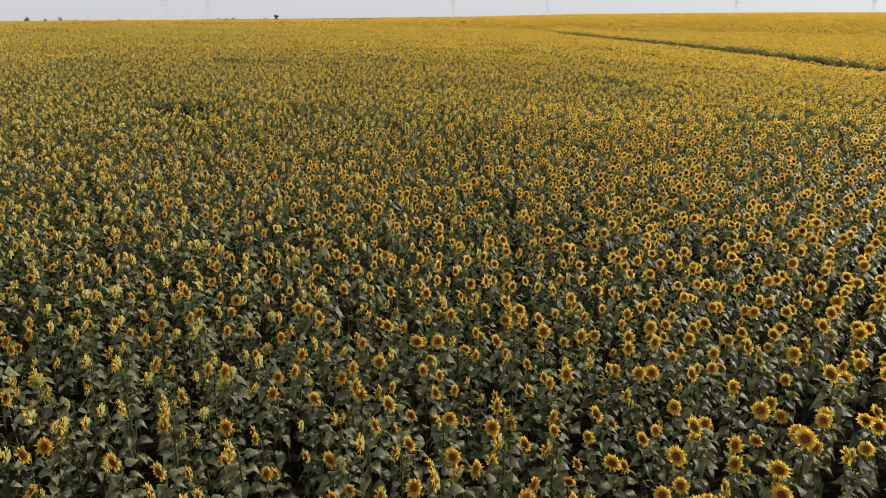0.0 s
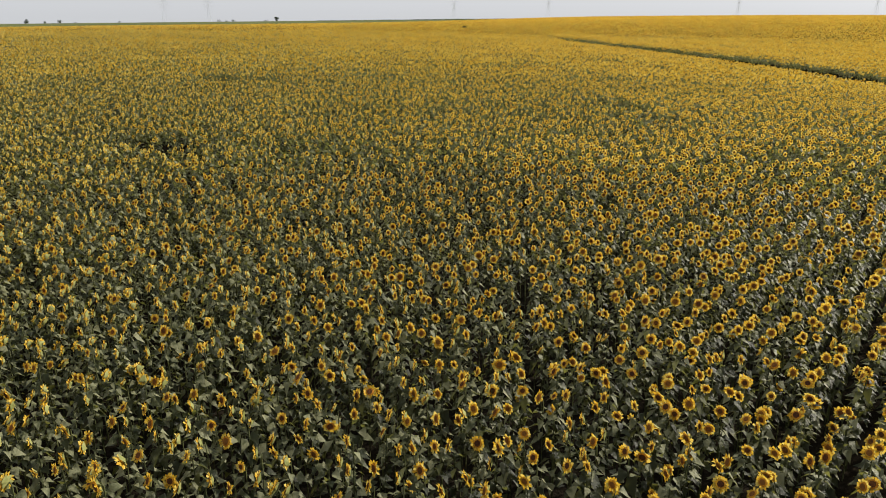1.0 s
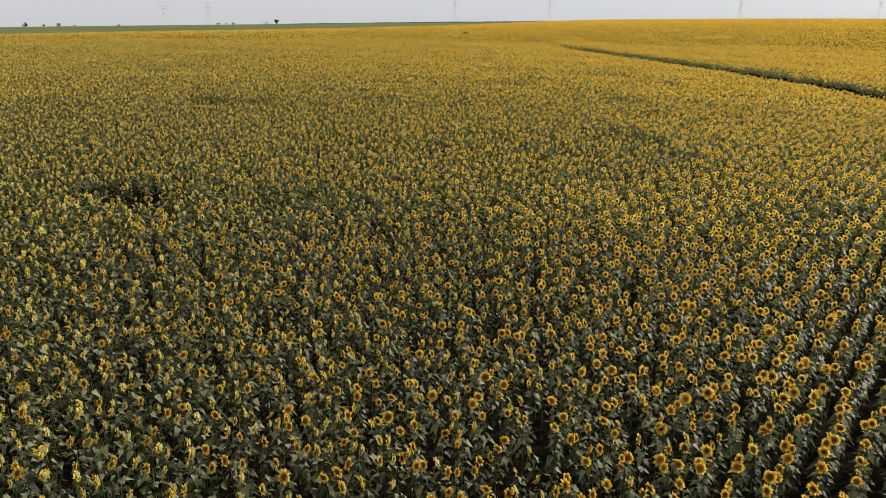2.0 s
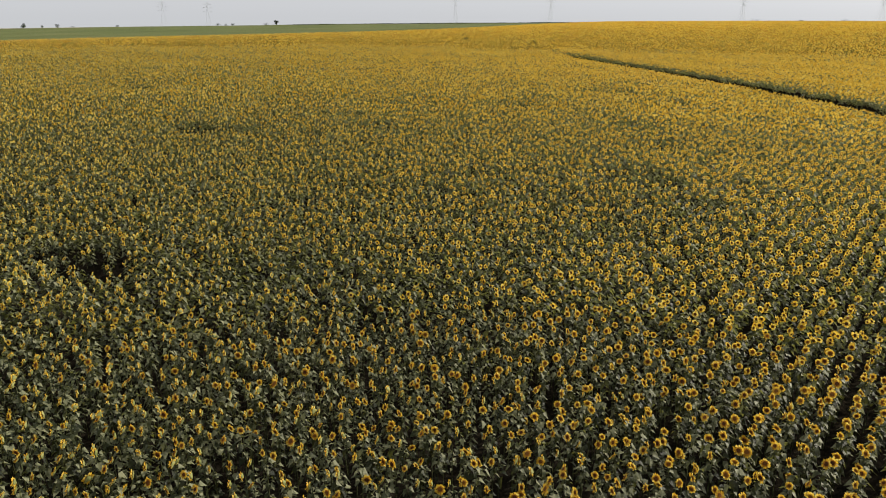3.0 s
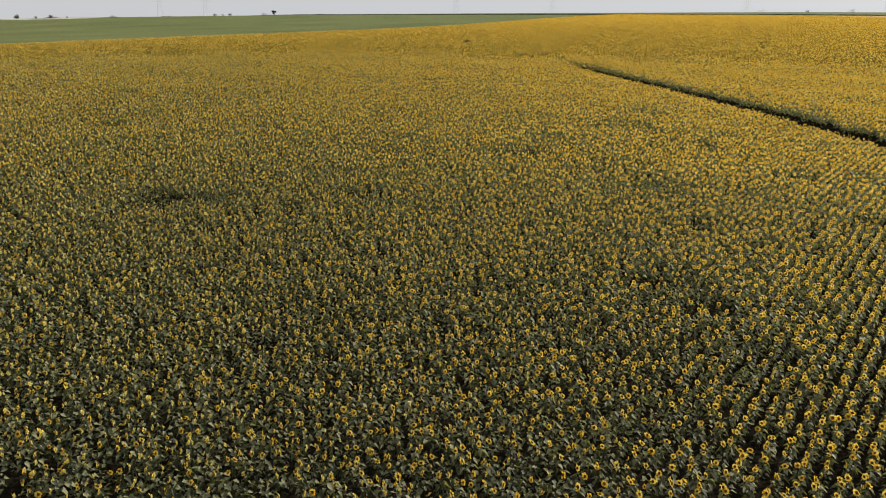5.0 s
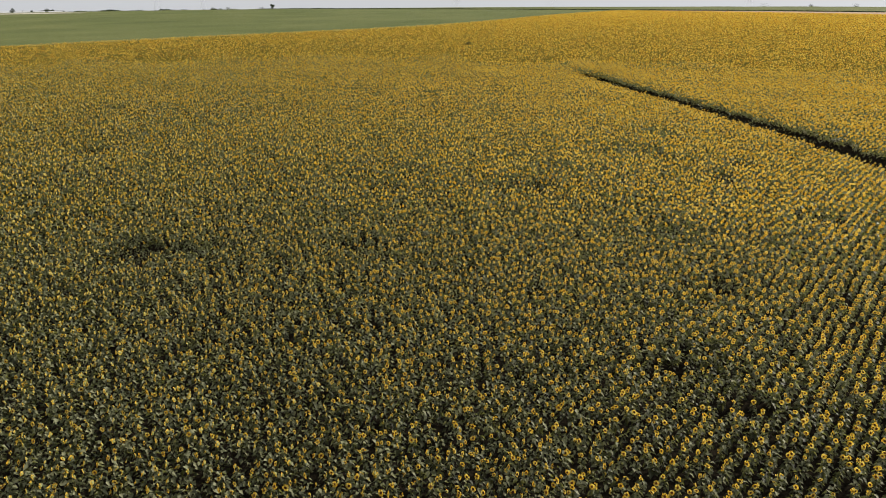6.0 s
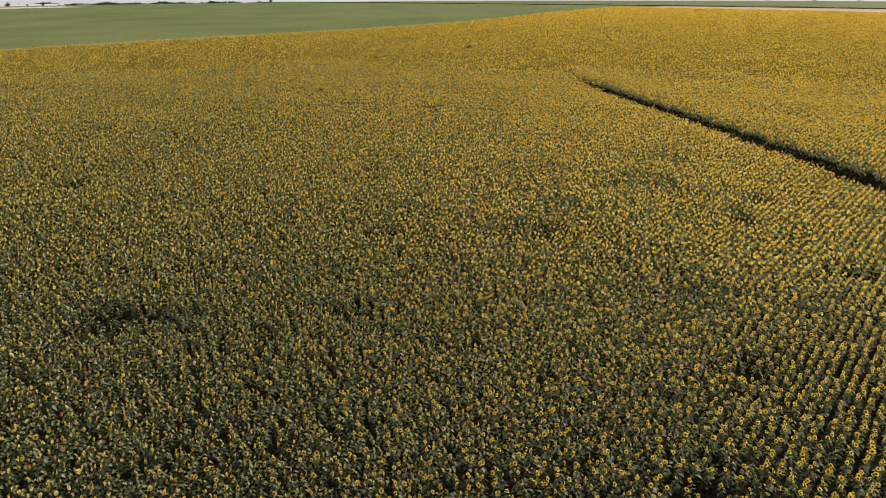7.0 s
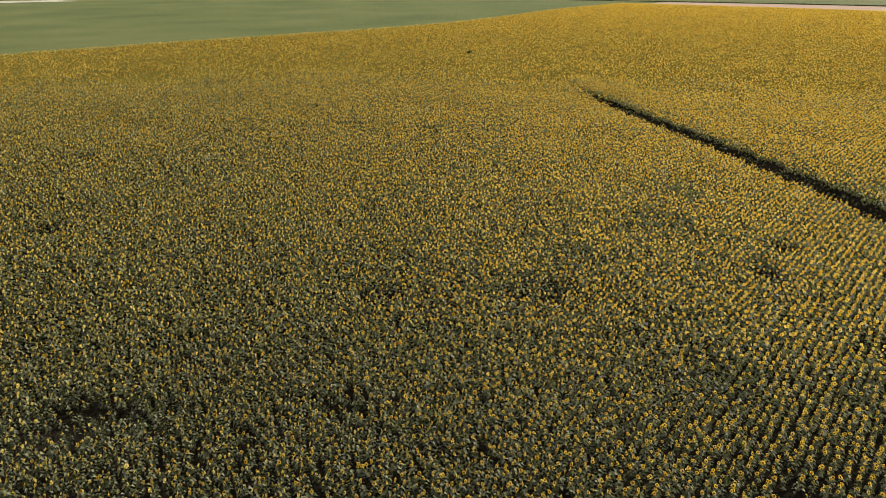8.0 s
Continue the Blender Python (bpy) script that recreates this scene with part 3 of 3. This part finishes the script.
def belt(name, label, line, count, height, size, seed, depth=2.0, mat=TREE_LEAF, category="hedge"):
    """A long hedge of leaf sprays along a line of the plan."""
    rnd = random.Random(seed)
    v, f = [], []
    for _ in range(count):
        t = rnd.random() * (len(line) - 1)
        i = min(int(t), len(line) - 2)
        u = t - i
        x = line[i][0] * (1 - u) + line[i + 1][0] * u + rnd.uniform(-depth, depth)
        y = line[i][1] * (1 - u) + line[i + 1][1] * u + rnd.uniform(-depth, depth)
        hh = height * (0.88 + 0.2 * math.sin(x * 0.13) * math.sin(x * 0.047 + 1))
        z = float(land(x, y)) + hh * rnd.random() ** 0.7
        a = Vector((rnd.gauss(0, 1), rnd.gauss(0, 1), rnd.gauss(0, 0.4))).normalized() * size * rnd.uniform(0.6, 1.3)
        b = Vector((rnd.gauss(0, 0.4), rnd.gauss(0, 0.4), 1)).normalized() * size * rnd.uniform(0.4, 0.8)
        c = Vector((x, y, z))
        k = len(v)
        v += [c - a - b, c + a - b, c + a + b, c - a + b]
        f += [(k, k + 1, k + 2, k + 3)]
    tagged(new(name, mesh_from(name, v, f, [mat])), label, category, kind="stuff")


def on_rows(q, s_):
    return (q * RC + s_ * RS, -q * RS + s_ * RC)


belt("hedge", "thin dark hedge line between two fields", [on_rows(q, HEDGE_S) for q in range(-760, 420, 60)], 12000, 0.75, 0.42, 41, 0.8)
belt("tree_belt", "far dark tree belt behind the green field", [(-640, 1120), (-560, 1180), (-450, 1230), (-330, 1270)], 3000, 8.5, 1.8, 42, 8)

WEED = shader("dry_weeds", [(0.09, 0.075, 0.028), (0.16, 0.12, 0.05), (0.12, 0.13, 0.04)], 0.6, 0.85, 0.05, through_light=0.2, spread=0.4)
belt("weed_margin", "brown and green weeds along the sunflower field margin", [on_rows(float(left_edge(q)) - 1.5, q) for q in range(20, 500, 15)],
     5000, 0.7, 0.35, 43, 1.6, WEED, "weeds")
tree(7.1, 261.0, 2.1, 1.8, 77, "tall dark weedy bush standing among the sunflowers", "bush")

# ---- pylons of the power line ----
# steel paler than its own grey: the distance haze is put into the colour
STEEL = shader("hazy_steel", [(0.62, 0.63, 0.65), (0.72, 0.73, 0.75)], 1.0, 0.6, 0.3, spread=0)


def bars(segments, r):
    v, f = [], []
    for p0, p1 in segments:
        limb(v, f, p0, p1, r, r, 4)
    return mesh_from("bars", v, f, [STEEL])


def pylon(x, y, height, turn):
    root = new("pylon", None)
    root.matrix_world = pose(x, y, float(land(x, y)), 0, 0, turn)
    tagged(root, "grey steel lattice power pylon on the skyline", "pylon", group="power line")
    w0, w1, hw = 3.6, 0.9, height * 0.62
    corner = [(1, 1), (-1, 1), (-1, -1), (1, -1)]

    def half(z):
        return w0 + (w1 - w0) * min(z / hw, 1.0)
    for a, b in corner:
        part("leg", bars([((a * w0, b * w0, 0), (a * w1, b * w1, hw)), ((a * w1, b * w1, hw), (a * 0.5, b * 0.5, height))], 0.07), root)
    zs = [0, height * .24, height * .45, height * .62, height * .78, height * .94]
    for n, (z0, z1) in enumerate(zip(zs, zs[1:])):
        h0, h1 = half(z0), half(z1)
        for i in range(4):
            (a, b), (c, d) = corner[(i + n) % 4], corner[(i + n + 1) % 4]
            part("brace", bars([((a * h0, b * h0, z0), (c * h1, d * h1, z1))], 0.04), root)
    for z, w in ((0.66, 5.2), (0.80, 6.4), (0.93, 4.6)):
        z *= height
        part("crossarm", bars([((-w, 0, z), (w, 0, z)), ((-w, 0, z), (0, 0.5, z + 1.6)), ((w, 0, z), (0, 0.5, z + 1.6)),
                               ((-w, 0, z), (0, -0.5, z + 1.6)), ((w, 0, z), (0, -0.5, z + 1.6))], 0.08), root)
    part("spire", bars([((0, 0, height), (0, 0, height * 1.04))], 0.2), root)
    return root


for x, y, h in ((-318, 863, 27), (-304, 979, 31), (14, 1050, 42), (146, 1060, 42), (372, 960, 36), (512, 900, 36)):
    pylon(x, y, h + max(0.0, -float(land(x, y))), 20)

# ---- long pale building far off ----
WHITE = shader("pale_sheet_metal", [(0.40, 0.41, 0.42), (0.50, 0.51, 0.52)], 0.3, 0.6, 0.3, spread=0)
ROOF = shader("pale_roof", [(0.30, 0.31, 0.32), (0.40, 0.40, 0.41)], 0.3, 0.7, 0.2, spread=0)


def long_house(x, y, length, depth, wall_h, turn, label):
    root = new("farm_building", None)
    root.matrix_world = pose(x, y, float(land(x, y)) - 0.5, 0, 0, turn)
    tagged(root, label, "building", group="far farm buildings")
    l, d, h, r = length / 2, depth / 2, wall_h + 0.5, 2.4
    v = [(-l, -d, 0), (l, -d, 0), (l, d, 0), (-l, d, 0), (-l, -d, h), (l, -d, h), (l, d, h), (-l, d, h), (-l, 0, h + r), (l, 0, h + r)]
    bm = bmesh.new()
    vs = [bm.verts.new(p) for p in v]
    for t in ((0, 1, 5, 4), (1, 2, 6, 9, 5), (2, 3, 7, 6), (3, 0, 4, 8, 7)):
        bm.faces.new([vs[i] for i in t])
    me = bpy.data.meshes.new("wall")
    bm.to_mesh(me)
    me.materials.append(WHITE)
    part("wall", me, root)
    e = 0.5
    for side in (-1, 1):
        rv = [(-l - e, side * (d + e), h - 0.3), (l + e, side * (d + e), h - 0.3), (l + e, 0, h + r + 0.1), (-l - e, 0, h + r + 0.1)]
        rv += [(a, b, c + 0.2) for a, b, c in rv]
        part("roof", mesh_from("roof", rv, [(0, 1, 2, 3), (7, 6, 5, 4), (0, 4, 5, 1), (1, 5, 6, 2), (2, 6, 7, 3), (3, 7, 4, 0)], [ROOF]), root)
    return root


long_house(-533, 985, 96, 18, 2.4, 29, "long low grey farm building far behind the fields")
long_house(-540, 1165, 16, 10, 3.2, 25, "small grey farm building far behind the fields")

# ---- the nearest sunflowers, plant by plant ----
def sunflower(seed):
    """One plant 1.75 high, its head facing along +y of its own axes, with its parts."""
    rnd = random.Random(seed)
    root = new("sunflower", None)
    tagged(root, "tall sunflower with a yellow head and broad green leaves", "sunflower", group="sunflowers in rows")
    up = radians(FACE_UP + rnd.uniform(-20, 20))
    n = Vector((0, math.cos(up), math.sin(up)))
    size = rnd.uniform(0.108, 0.136)
    v, f = tube([(0, 0, -0.05), (0.012, -0.01, 0.5), (0.02, 0.0, 1.0), (0.008, 0.0, 1.45), (0, 0.0, 1.68), (0, 0.03, 1.73)],
                [0.016, 0.015, 0.014, 0.012, 0.010, 0.010], 6)
    part("stem", mesh_from("stem", v, f, [STEM], smooth=True), root)
    for h, t, ln in leaf_places(rnd, 16):
        lv, lf = put_leaf(rnd, h, t, ln, 2)
        c, s_ = math.cos(t), math.sin(t)
        k = len(lv)
        lv = lv + [(0.01 * c, 0.01 * s_, h - 0.02), (0.012 * c - .008 * s_, 0.012 * s_ + .008 * c, h + 0.01)]
        lf = lf + [(0, k, k + 1)]
        part("leaf", mesh_from("leaf", lv, lf, [LEAF], smooth=True), root)
    a = n.cross(Vector((0, 0, 1))).normalized()
    b = n.cross(a)
    top = Vector((0, 0.03, 1.73)) + n * 0.055

    def turned(vs):
        return [top + (a * p[0] + b * p[1] + n * p[2]) * size for p in vs]
    d, p, c, fl = head_shape(rnd, 4)
    cup = part("flower_head", mesh_from("flower_head", turned(c[0]), c[1], [BRACT], smooth=True), root, "green bract cup of the flower head")
    part("seed_disc", mesh_from("seed_disc", turned(d[0]), d[1], [DISC], smooth=True), cup, "brown domed seed disc")
    part("floret_ring", mesh_from("floret_ring", turned(fl[0]), fl[1], [FLORET], smooth=True), cup, "orange ring of disc florets")
    part("petal_ring", mesh_from("petal_ring", turned(p[0]), p[1], [PETAL]), cup, "ring of pointed yellow petals")
    return root


kinds = [sunflower(100 + i) for i in range(8)]
spare = list(kinds)
for i in np.nonzero(NEAR)[0]:
    m = pose(PX[i], PY[i], PZ[i], random.uniform(-3, 3), random.uniform(-3, 3), -math.degrees(P_FACE[i])) @ Matrix.Scale(P_SCALE[i], 4)
    if spare:
        spare.pop().matrix_world = m
    else:
        copy_thing(kinds[random.randrange(len(kinds))], m)
